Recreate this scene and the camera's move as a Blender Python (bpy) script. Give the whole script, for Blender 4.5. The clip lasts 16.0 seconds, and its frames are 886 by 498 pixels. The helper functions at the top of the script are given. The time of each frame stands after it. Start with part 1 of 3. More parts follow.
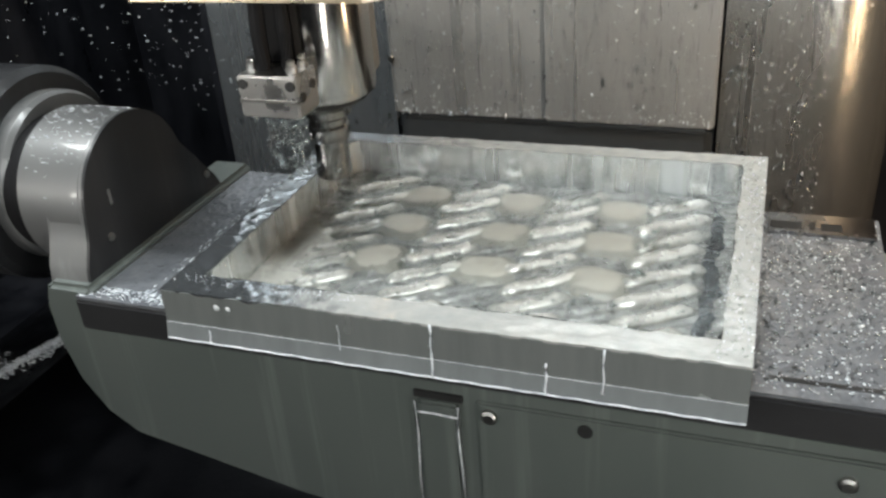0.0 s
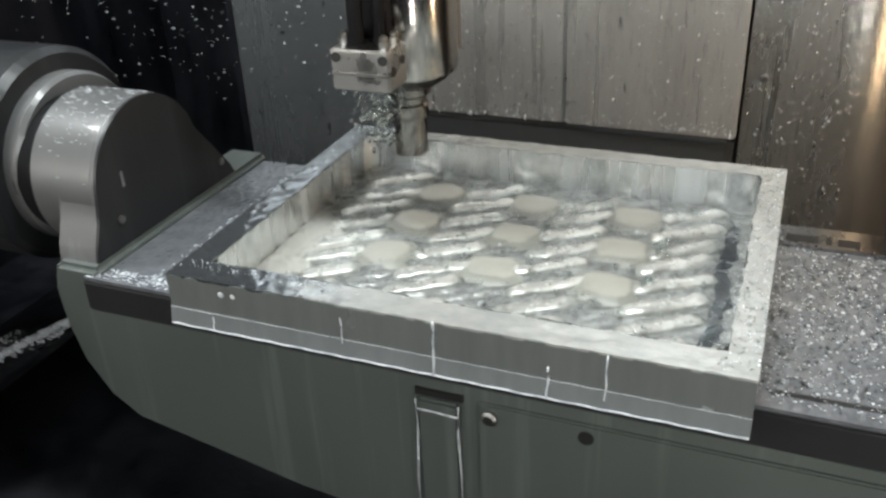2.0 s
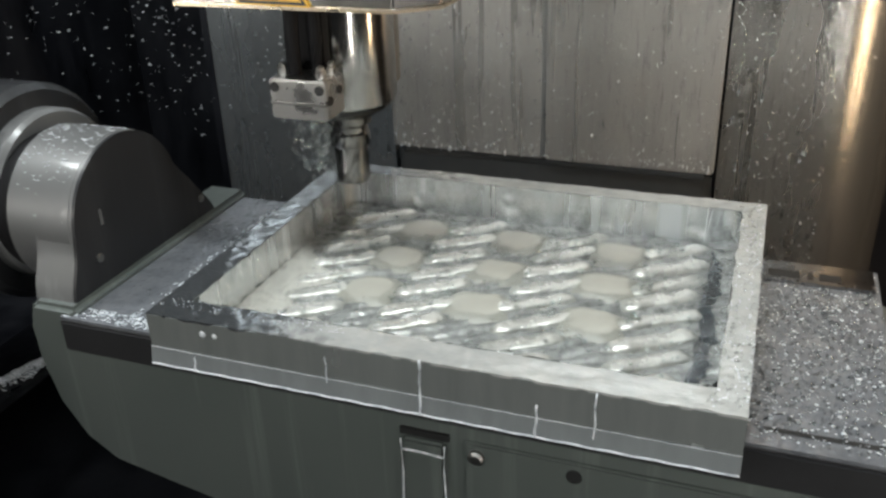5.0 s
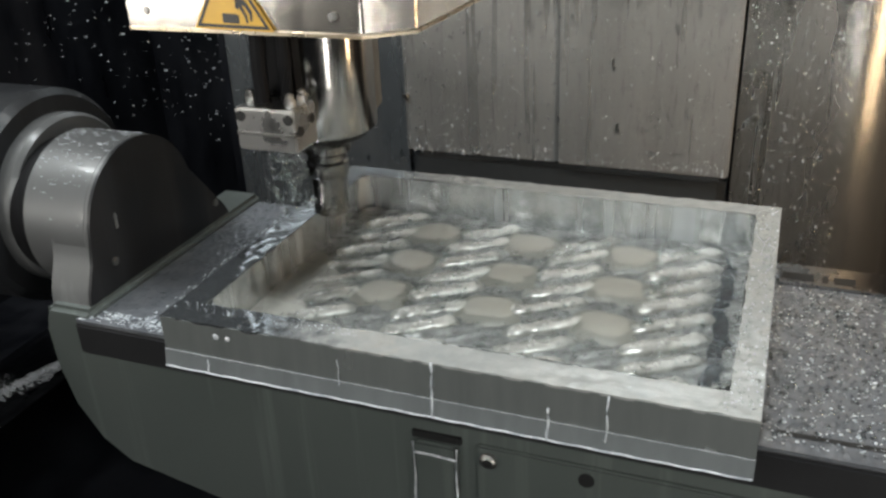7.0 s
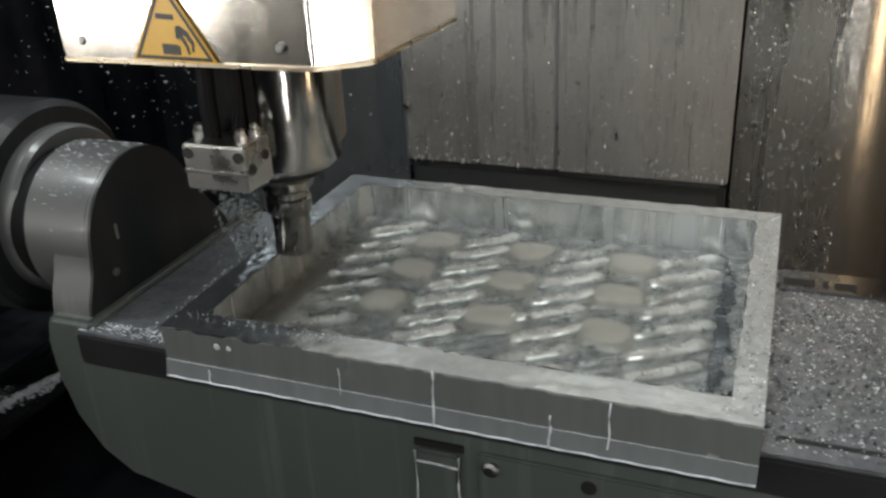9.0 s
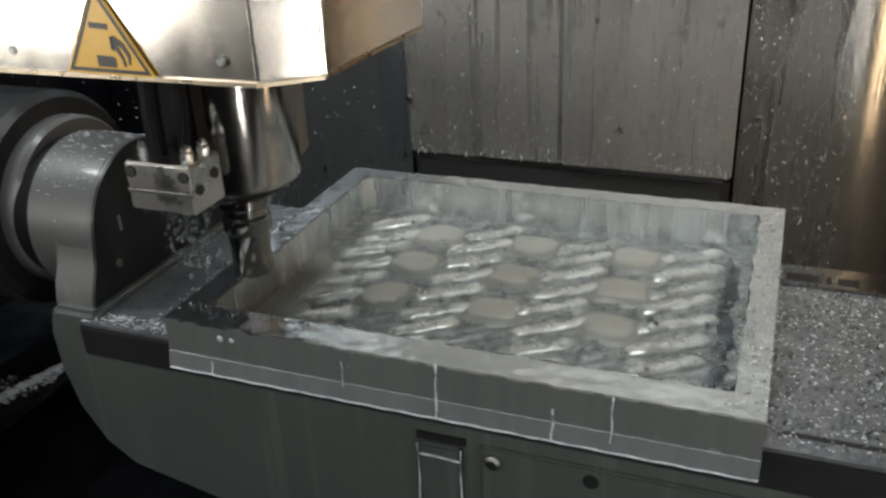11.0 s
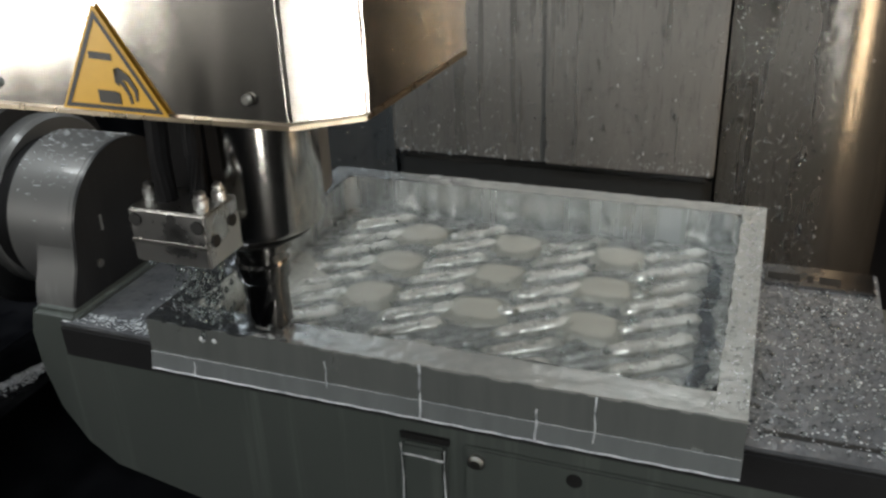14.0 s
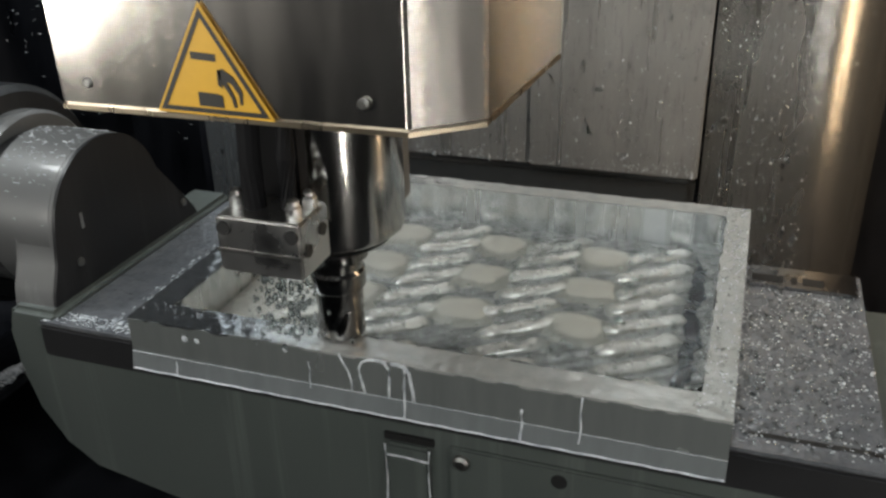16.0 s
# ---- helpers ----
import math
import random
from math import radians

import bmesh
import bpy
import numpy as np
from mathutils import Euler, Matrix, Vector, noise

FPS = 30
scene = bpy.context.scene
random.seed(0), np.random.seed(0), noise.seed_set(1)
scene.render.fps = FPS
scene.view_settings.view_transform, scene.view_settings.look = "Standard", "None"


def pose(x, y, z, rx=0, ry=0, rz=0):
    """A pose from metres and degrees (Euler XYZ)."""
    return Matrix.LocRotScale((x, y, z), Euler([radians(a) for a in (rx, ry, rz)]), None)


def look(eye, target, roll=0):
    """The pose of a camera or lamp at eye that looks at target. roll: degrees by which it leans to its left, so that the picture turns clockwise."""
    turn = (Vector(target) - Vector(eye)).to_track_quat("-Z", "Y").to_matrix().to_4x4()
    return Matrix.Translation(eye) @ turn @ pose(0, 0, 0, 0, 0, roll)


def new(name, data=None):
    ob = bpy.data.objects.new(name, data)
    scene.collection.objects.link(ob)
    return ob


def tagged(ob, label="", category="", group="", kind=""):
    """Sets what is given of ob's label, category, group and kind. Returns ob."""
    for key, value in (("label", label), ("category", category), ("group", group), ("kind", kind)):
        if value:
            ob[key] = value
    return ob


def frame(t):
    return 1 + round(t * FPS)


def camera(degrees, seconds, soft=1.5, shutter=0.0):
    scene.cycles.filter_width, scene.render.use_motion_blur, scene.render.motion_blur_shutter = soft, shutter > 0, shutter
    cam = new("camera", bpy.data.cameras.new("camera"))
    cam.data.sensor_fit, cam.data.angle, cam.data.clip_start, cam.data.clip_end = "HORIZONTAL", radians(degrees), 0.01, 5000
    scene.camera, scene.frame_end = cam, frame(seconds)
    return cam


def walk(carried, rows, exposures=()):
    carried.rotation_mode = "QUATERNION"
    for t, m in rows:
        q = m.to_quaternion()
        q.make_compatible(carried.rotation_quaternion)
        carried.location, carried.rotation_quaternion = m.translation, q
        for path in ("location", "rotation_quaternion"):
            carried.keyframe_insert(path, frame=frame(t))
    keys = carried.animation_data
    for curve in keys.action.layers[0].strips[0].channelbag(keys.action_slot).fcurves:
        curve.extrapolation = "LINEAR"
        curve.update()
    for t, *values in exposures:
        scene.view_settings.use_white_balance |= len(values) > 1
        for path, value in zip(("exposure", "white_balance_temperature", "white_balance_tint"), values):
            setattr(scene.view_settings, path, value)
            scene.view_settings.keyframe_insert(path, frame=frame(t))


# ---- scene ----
cam = camera(52.8, 16.0, soft=2.7)
PATH = [
    (0, (0.535, -0.605, 0.429), (-0.103, 1.034, -0.523), -4.6),
    (0.5, (0.534, -0.601, 0.428), (-0.136, 1.025, -0.525), -5.4),
    (1, (0.534, -0.595, 0.422), (-0.09, 1.055, -0.521), -4.5),
    (1.5, (0.535, -0.598, 0.425), (-0.138, 1.038, -0.508), -4.2),
    (2, (0.543, -0.596, 0.421), (-0.136, 1.029, -0.526), -2.6),
    (2.5, (0.535, -0.596, 0.422), (-0.148, 1.029, -0.524), -3.5),
    (3, (0.535, -0.594, 0.425), (-0.146, 1.036, -0.513), -3.3),
    (3.5, (0.532, -0.594, 0.422), (-0.128, 1.053, -0.499), -3.3),
    (4, (0.532, -0.594, 0.422), (-0.132, 1.062, -0.481), -2.8),
    (4.5, (0.531, -0.594, 0.422), (-0.1, 1.083, -0.466), -2.0),
    (7, (0.535, -0.595, 0.42), (-0.134, 1.077, -0.449), -2.5),
    (7.5, (0.533, -0.594, 0.421), (-0.124, 1.082, -0.45), -2.4),
    (8, (0.533, -0.595, 0.42), (-0.131, 1.084, -0.44), -2.5),
    (8.5, (0.534, -0.595, 0.419), (-0.136, 1.088, -0.428), -2.8),
    (9, (0.535, -0.596, 0.419), (-0.137, 1.085, -0.431), -2.9),
    (11.5, (0.533, -0.596, 0.419), (-0.141, 1.077, -0.446), -2.6),
    (12, (0.534, -0.595, 0.42), (-0.138, 1.08, -0.442), -2.7),
    (12.5, (0.535, -0.595, 0.42), (-0.131, 1.082, -0.443), -2.5),
    (13, (0.533, -0.594, 0.421), (-0.101, 1.094, -0.444), -2.2),
    (13.5, (0.533, -0.594, 0.42), (-0.105, 1.094, -0.444), -2.2),
    (14, (0.533, -0.594, 0.422), (-0.106, 1.088, -0.451), -2.2),
    (14.5, (0.533, -0.594, 0.421), (-0.102, 1.092, -0.448), -2.2),
    (15, (0.533, -0.593, 0.42), (-0.078, 1.099, -0.454), -2.1),
    (15.5, (0.53, -0.593, 0.422), (-0.075, 1.095, -0.463), -1.9),
    (16, (0.529, -0.592, 0.419), (-0.073, 1.105, -0.453), -1.4),
]
walk(cam, [(t, look(eye, target, roll)) for t, eye, target, roll in PATH],
     exposures=((0, 0.55), (2, 0.42), (3.5, 0.24), (4.5, 0.20), (7, 0.08), (9, -0.22), (12, -0.34), (14, -0.42), (16, -0.20)))

# ---- world and lights ----
world = bpy.data.worlds.new("world")
scene.world = world
world.use_nodes = True
world.node_tree.nodes["Background"].inputs[0].default_value = (0.5, 0.6, 0.75, 1)
world.node_tree.nodes["Background"].inputs[1].default_value = 0.02


def area_lamp(name, eye, target, sx, sy, watts, colour):
    d = bpy.data.lights.new(name, "AREA")
    d.shape, d.size, d.size_y, d.energy, d.color = "RECTANGLE", sx, sy, watts, colour
    ob = new(name, d)
    ob.matrix_world = look(eye, target)
    return ob


# workshop light through the side window and the front window of the door, the machine's ceiling tube, an added fill
# lamp, a lamp strip on the side wall and a warm tube by the column
area_lamp("side_window_light", (-0.905, -0.94, 0.21), (0.0, -0.80, 0.21), 0.62, 0.32, 19, (1.0, 0.97, 0.90))
area_lamp("door_window_light", (0.30, -1.28, 0.62), (0.25, 0.0, 0.2), 1.1, 0.7, 12.5, (0.97, 1.0, 0.98))
area_lamp("door_window_light", (-0.72, -1.27, 0.64), (0.05, 0.40, -0.05), 0.34, 0.26, 4.5, (1.0, 0.98, 0.92))
area_lamp("side_strip_lamp", (1.13, -0.74, 0.04), (0.1, -0.05, 0.04), 0.024, 1.0, 4.6, (1.0, 0.97, 0.9))
area_lamp("ceiling_tube", (0.25, 0.14, 1.2), (0.27, 0.3, 0.0), 1.1, 0.10, 16, (0.92, 0.99, 1.0))
# Unseen fill lamp, added to brighten the pocket's left and the drum.
area_lamp("left_fill_lamp", (-0.64, 0.02, 0.98), (0.15, 0.22, 0.0), 0.12, 0.5, 8.5, (0.95, 1.0, 1.0))
area_lamp("warm_tube", (1.13, 0.37, 0.24), (0.6, 0.74, 0.20), 0.13, 0.86, 6.6, (1.0, 0.72, 0.44))


# ---- materials ----
class Mat:
    """A node material with a few shorthands."""

    def __init__(self, name, colour, rough=0.5, metal=0.0, coat=0.0, spec=0.5):
        self.m = bpy.data.materials.new(name)
        self.m.use_nodes = True
        self.nt = self.m.node_tree
        self.b = self.nt.nodes["Principled BSDF"]
        self.b.inputs["Base Color"].default_value = (*colour, 1)
        self.b.inputs["Roughness"].default_value = rough
        self.b.inputs["Metallic"].default_value = metal
        self.b.inputs["Coat Weight"].default_value = coat
        self.b.inputs["Coat Roughness"].default_value = 0.06
        self.b.inputs["Specular IOR Level"].default_value = spec
        self.tc = self.nt.nodes.new("ShaderNodeTexCoord")
        self.last = None

    def link(self, a, b):
        self.nt.links.new(a, b)

    def noise(self, scale, stretch=(1, 1, 1), detail=4.0, rough=0.6, turn=(0, 0, 0)):
        mp = self.nt.nodes.new("ShaderNodeMapping")
        mp.inputs["Scale"].default_value = stretch
        mp.inputs["Rotation"].default_value = turn
        n = self.nt.nodes.new("ShaderNodeTexNoise")
        n.inputs["Scale"].default_value, n.inputs["Detail"].default_value, n.inputs["Roughness"].default_value = scale, detail, rough
        self.link(self.tc.outputs["Object"], mp.inputs[0])
        self.link(mp.outputs[0], n.inputs["Vector"])
        return n.outputs["Fac"]

    def voronoi(self, scale, stretch=(1, 1, 1)):
        mp = self.nt.nodes.new("ShaderNodeMapping")
        mp.inputs["Scale"].default_value = stretch
        n = self.nt.nodes.new("ShaderNodeTexVoronoi")
        n.inputs["Scale"].default_value = scale
        self.link(self.tc.outputs["Object"], mp.inputs[0])
        self.link(mp.outputs[0], n.inputs["Vector"])
        return n.outputs["Distance"]

    def ramp(self, fac, stops):
        r = self.nt.nodes.new("ShaderNodeValToRGB")
        e = r.color_ramp.elements
        while len(e) < len(stops):
            e.new(0.5)
        for el, (p, c) in zip(e, stops):
            el.position = p
            el.color = (*c, 1) if isinstance(c, tuple) else (c, c, c, 1)
        self.link(fac, r.inputs[0])
        return r.outputs[0]

    def mix(self, fac, a, b):
        n = self.nt.nodes.new("ShaderNodeMix")
        n.data_type = "RGBA"
        for sock, v in ((n.inputs["Factor"], fac), (n.inputs["A"], a), (n.inputs["B"], b)):
            if isinstance(v, tuple):
                sock.default_value = (*v, 1)
            elif isinstance(v, float):
                sock.default_value = v
            else:
                self.link(v, sock)
        return n.outputs["Result"]

    def colour(self, out):
        self.link(out, self.b.inputs["Base Color"])
        return self

    def rough(self, out):
        self.link(out, self.b.inputs["Roughness"])
        return self

    def metal(self, out):
        self.link(out, self.b.inputs["Metallic"])
        return self

    def bump(self, out, strength=0.3, dist=0.001):
        n = self.nt.nodes.new("ShaderNodeBump")
        n.inputs["Strength"].default_value, n.inputs["Distance"].default_value = strength, dist
        self.link(out, n.inputs["Height"])
        if self.last:
            self.link(self.last, n.inputs["Normal"])
        self.last = n.outputs[0]
        self.link(self.last, self.b.inputs["Normal"])
        return self


def steel_wall(name="wet_steel_sheet", tone=1.0, metal=0.62, r0=0.22, r1=0.44, cool=0.0):
    """Stainless sheet under running coolant: upright runs, smeared matt patches, fine grain."""
    m = Mat(name, (0.42, 0.41, 0.39), 0.3, metal)
    run = m.noise(22, (1, 1, 0.05), 6)
    fine = m.ramp(m.noise(150, (1, 1, 0.10), 5, 0.75), [(0.54, 0.0), (0.72, 1.0)])
    grain = m.noise(260, (1, 1, 0.5), 3)
    stain = m.noise(6, (1, 1, 0.35), 5)
    drip = m.ramp(m.noise(48, (1, 1, 0.04), 4, 0.6), [(0.57, 0.0), (0.66, 1.0)])
    def c(v):
        return (v * tone * (1 - 0.10 * cool), v * tone * 0.988, v * tone * (0.955 + 0.10 * cool))
    base = m.mix(m.ramp(run, [(0.3, 0.0), (0.7, 1.0)]), c(0.31), c(0.44))
    m.colour(m.mix(fine, m.mix(grain, c(0.35), base), c(0.24)))
    m.rough(m.mix(drip, m.ramp(stain, [(0.3, r0), (0.7, r1)]), (0.10, 0.10, 0.10)))
    m.bump(run, 0.25, 0.002).bump(grain, 0.16, 0.002).bump(drip, 0.25, 0.0012)
    return m.m


# Near-black base colour stands in for the unlit depth of the cabin.
def unlit_steel():
    m = Mat("unlit_wet_sheet", (0.01, 0.01, 0.012), 0.4, 0.0, 0.0, 0.25)
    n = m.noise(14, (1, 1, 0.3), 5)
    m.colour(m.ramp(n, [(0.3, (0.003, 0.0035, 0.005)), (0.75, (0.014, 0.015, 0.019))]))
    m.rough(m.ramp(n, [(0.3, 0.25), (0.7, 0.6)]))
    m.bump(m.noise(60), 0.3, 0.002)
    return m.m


def paint(name, c, c2, rough=0.42, coat=0.25, spec=0.5):
    m = Mat(name, c, rough, 0.0, coat, spec)
    n = m.noise(9, (1, 1, 0.35), 5)
    runs = m.ramp(m.noise(30, (1, 1, 0.03), 4, 0.7), [(0.56, 0.0), (0.72, 1.0)])
    m.colour(m.mix(runs, m.mix(n, c, c2), tuple(min(1, v * 1.25) for v in c2)))
    m.rough(m.ramp(n, [(0.3, rough * 0.7), (0.7, rough * 1.25)]))
    m.bump(m.noise(400, (1, 1, 1), 2), 0.08, 0.0005).bump(m.noise(45, (1, 1, 0.2), 3), 0.12, 0.001)
    return m.m


def aluminium(name, base=(0.60, 0.60, 0.585), r0=0.18, r1=0.42, lines=(1, 1, 1), film=0.0):
    m = Mat(name, base, 0.3, 1.0)
    n = m.noise(30, lines, 5)
    m.rough(m.ramp(n, [(0.3, r0), (0.7, r1)]))
    m.bump(n, 0.12, 0.001)
    if film:
        f = m.ramp(m.noise(26, lines, 4, 0.55), [(0.5 - film * 0.2, 0.0), (0.66, 1.0)])
        m.colour(m.mix(f, base, (0.60, 0.63, 0.64)))
        m.metal(m.ramp(f, [(0.0, 1.0), (1.0, 0.6)]))
    else:
        m.colour(m.mix(m.noise(7), tuple(v * 0.82 for v in base), base))
    return m.m


def milky(name, c, metal, low, relief=1.0):
    """Aluminium under a thin whitish film of coolant."""
    m = Mat(name, c, 0.2, metal, 0.4)
    n = m.noise(55, (1, 1, 1), 6, 0.7)
    m.colour(m.mix(m.ramp(n, [(0.35, 0.0), (0.65, 1.0)]), tuple(v * low for v in c), c))
    m.rough(m.ramp(m.noise(25), [(0.3, 0.18), (0.7, 0.42)]))
    m.bump(m.noise(70, (1, 1, 1), 3), 0.6 * relief, 0.003).bump(m.noise(26, (1, 1, 1), 3), 0.5 * relief, 0.006).bump(m.voronoi(190), 0.2 * relief, 0.001)
    return m.m


def wet_face(name, dark, light, rough=0.2):
    """Machined faces with a thin run-down film."""
    m = Mat(name, light, rough, 0.6, 0.3)
    runs = m.ramp(m.noise(34, (1, 1, 0.12), 5, 0.65), [(0.40, 0.0), (0.66, 1.0)])
    broad = m.noise(7, (1, 1, 0.6), 4)
    m.colour(m.mix(runs, m.mix(broad, dark, light), light))
    m.rough(m.ramp(broad, [(0.3, rough * 0.7), (0.7, rough * 1.5)]))
    m.bump(runs, 0.08, 0.001).bump(m.noise(120, (1, 1, 0.3), 3), 0.08, 0.0008)
    return m.m


def rim_film():
    """The rim: clear mirror where the coolant runs thin, whitish where it foams."""
    m = Mat("foamed_rim", (0.5, 0.5, 0.5), 0.2, 0.8, 0.6)
    sep = m.nt.nodes.new("ShaderNodeSeparateXYZ")
    m.link(m.tc.outputs["Object"], sep.inputs[0])
    add = m.nt.nodes.new("ShaderNodeMath")
    add.operation = "MULTIPLY_ADD"
    m.link(m.noise(35, (1, 1, 1), 5, 0.7), add.inputs[0])
    add.inputs[1].default_value = 0.22
    m.link(sep.outputs["X"], add.inputs[2])
    f = m.ramp(add.outputs[0], [(0.22, 0.0), (0.30, 1.0)])
    spots = m.ramp(m.noise(48, (1, 1, 1), 6, 0.65), [(0.30, (0.34, 0.35, 0.35)), (0.5, (0.40, 0.405, 0.395)), (0.72, (0.46, 0.46, 0.44))])
    m.colour(m.mix(f, (0.22, 0.235, 0.25), spots))
    m.metal(m.ramp(f, [(0.0, 0.85), (1.0, 0.35)]))
    m.rough(m.ramp(f, [(0.0, 0.12), (1.0, 0.24)]))
    m.bump(m.noise(60, (0.6, 1, 1), 3), 0.6, 0.003).bump(m.noise(28, (0.5, 1, 1), 3), 0.5, 0.005)
    return m.m


def polished(name, c=(0.62, 0.61, 0.59), rough=0.12):
    m = Mat(name, c, rough, 1.0)
    n = m.noise(60, (1, 1, 0.1), 3)
    m.rough(m.ramp(n, [(0.3, rough), (0.7, rough * 1.35)]))
    return m.m


def plain(name, c, rough=0.5, metal=0.0, spec=0.5):
    m = Mat(name, c, rough, metal, 0.0, spec)
    m.colour(m.mix(m.noise(40), tuple(v * 0.75 for v in c), c))
    m.bump(m.noise(150), 0.1, 0.0005)
    return m.m


def water():
    m = Mat("coolant_drop", (0.9, 0.95, 0.95), 0.04, 0.0)
    m.b.inputs["Transmission Weight"].default_value = 1.0
    m.b.inputs["IOR"].default_value = 1.34
    return m.m


def water_sheet():
    """A thin clear layer: see-through, with a mirror-like surface."""
    m = Mat("coolant_sheet", (1, 1, 1), 0.05)
    nt = m.nt
    clear = nt.nodes.new("ShaderNodeBsdfTransparent")
    clear.inputs[0].default_value = (0.985, 0.985, 0.975, 1)
    gloss = nt.nodes.new("ShaderNodeBsdfGlossy")
    gloss.inputs["Roughness"].default_value = 0.06
    fres = nt.nodes.new("ShaderNodeFresnel")
    fres.inputs[0].default_value = 1.36
    mix = nt.nodes.new("ShaderNodeMixShader")
    m.link(fres.outputs[0], mix.inputs[0])
    m.link(clear.outputs[0], mix.inputs[1])
    m.link(gloss.outputs[0], mix.inputs[2])
    m.bump(m.noise(55, (1, 1, 1), 5, 0.65), 0.7, 0.004).bump(m.voronoi(110), 0.3, 0.002)
    m.link(m.last, gloss.inputs["Normal"])
    m.link(m.last, fres.inputs["Normal"])
    m.link(mix.outputs[0], nt.nodes["Material Output"].inputs["Surface"])
    return m.m


def foam():
    m = Mat("coolant_foam", (0.62, 0.64, 0.64), 0.3, 0.0, 0.6)
    m.colour(m.ramp(m.noise(90, (1, 1, 1), 5), [(0.33, (0.30, 0.33, 0.37)), (0.62, (0.74, 0.77, 0.80))]))
    m.bump(m.voronoi(160), 0.5, 0.002)
    return m.m


def puddle():
    m = Mat("wet_table_top", (0.30, 0.30, 0.31), 0.22, 0.35)
    n = m.noise(40, (1, 1, 1), 6, 0.7)
    m.colour(m.ramp(n, [(0.35, (0.145, 0.152, 0.168)), (0.65, (0.215, 0.223, 0.24))]))
    m.rough(m.ramp(n, [(0.3, 0.06), (0.7, 0.25)]))
    m.bump(m.voronoi(140), 0.40, 0.002).bump(m.noise(60, (1, 1, 1), 4), 0.55, 0.004)
    return m.m


M_WALL, M_DARK = steel_wall(), unlit_steel()
# Darker, bluer copy of the wall steel: its shade is in the colour.
M_WALL_SHADED = steel_wall("shaded_blue_sheet", 0.78, 0.75, 0.18, 0.36, 0.8)
M_COLUMN = steel_wall("rolled_steel", 0.92, 0.86, 0.17, 0.32)
M_CRADLE = paint("grey_green_paint", (0.056, 0.066, 0.063), (0.094, 0.106, 0.099))
# Near-black grey paint: the shade on the arm's inner face is in the colour.
M_HOUSING_SHADED = paint("shaded_grey_paint", (0.010, 0.0105, 0.012), (0.018, 0.0185, 0.020), 0.42, 0.06, 0.3)
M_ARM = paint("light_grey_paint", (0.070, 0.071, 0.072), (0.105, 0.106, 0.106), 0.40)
M_BLOCK = wet_face("machined_aluminium", (0.23, 0.25, 0.245), (0.31, 0.33, 0.325))
# Paler copy of the block's aluminium: the ledge's brighter reflection is in the colour.
M_LEDGE = wet_face("bright_wet_ledge", (0.30, 0.33, 0.34), (0.42, 0.45, 0.46), 0.14)
M_POCKET = milky("coolant_filmed_floor", (0.45, 0.46, 0.455), 0.38, 0.38)
M_RIB = milky("milled_rib", (0.56, 0.56, 0.53), 0.40, 0.66, 0.7)
M_RIM = rim_film()
M_SHINE = aluminium("bright_milled_wall", (0.74, 0.76, 0.76), 0.15, 0.34, (1, 1, 0.05), 0.4)
M_PAD = plain("matt_milky_pad", (0.335, 0.33, 0.295), 0.38, 0.0)
M_POOL = milky("milky_coolant", (0.44, 0.43, 0.40), 0.0, 0.86, 0.4)
M_SHADE_STRIP = polished("shade_strip_metal", (0.40, 0.43, 0.47), 0.22)
M_TABLE, M_TABLE_SIDE = puddle(), plain("dark_table_side", (0.035, 0.035, 0.037), 0.35, 0.3)
M_COVER = polished("brushed_cover", (0.70, 0.665, 0.61), 0.15)
M_SPINDLE, M_HOLDER = polished("ground_steel", (0.48, 0.47, 0.45), 0.14), polished("tool_steel", (0.27, 0.265, 0.255), 0.13)
M_HOUSING_STEEL = plain("matt_grey_housing", (0.16, 0.158, 0.148), 0.45, 0.3)
M_NOZZLE = aluminium("nozzle_aluminium", (0.6, 0.6, 0.59), 0.2, 0.4)
M_NOZZLE_DULL = aluminium("dull_wet_steel", (0.20, 0.20, 0.205), 0.16, 0.34)
M_SEAL = plain("dark_seal", (0.02, 0.02, 0.02), 0.25, 0.4)
M_WIPER = plain("dark_wiper", (0.045, 0.048, 0.05), 0.22)
M_BLACK, M_HOLE = plain("black_rubber", (0.008, 0.008, 0.009), 0.6, 0.0, 0.12), plain("bore_shadow", (0.01, 0.01, 0.01), 0.6)
M_LIP = polished("lip_brass", (0.42, 0.36, 0.27), 0.25)
M_BOLT = polished("bolt_steel", (0.25, 0.25, 0.24), 0.3)
M_YELLOW, M_SIGN_BLACK = plain("sign_yellow", (0.75, 0.42, 0.03), 0.4), plain("sign_black", (0.02, 0.018, 0.015), 0.45)
M_WATER, M_FOAM, M_SHEET = water(), foam(), water_sheet()


# ---- mesh helpers ----
def part(name, bm, material, parent=None, label="", smooth=False):
    me = bpy.data.meshes.new(name)
    bmesh.ops.recalc_face_normals(bm, faces=bm.faces)
    bm.to_mesh(me)
    bm.free()
    me.materials.append(material)
    if smooth:
        for p in me.polygons:
            p.use_smooth = True
    ob = new(name, me)
    ob.parent = parent
    if label:
        tagged(ob, label)
    return ob


def box(x0, x1, y0, y1, z0, z1, bevel=0.0, bm=None, seg=2):
    b = bmesh.new()
    r = bmesh.ops.create_cube(b, size=1)
    for v in r["verts"]:
        v.co = Vector(((x0 + x1) / 2 + v.co.x * (x1 - x0), (y0 + y1) / 2 + v.co.y * (y1 - y0), (z0 + z1) / 2 + v.co.z * (z1 - z0)))
    if bevel:
        bmesh.ops.bevel(b, geom=b.edges[:], offset=bevel, segments=seg, affect="EDGES")
    return b if bm is None else join(bm, b)


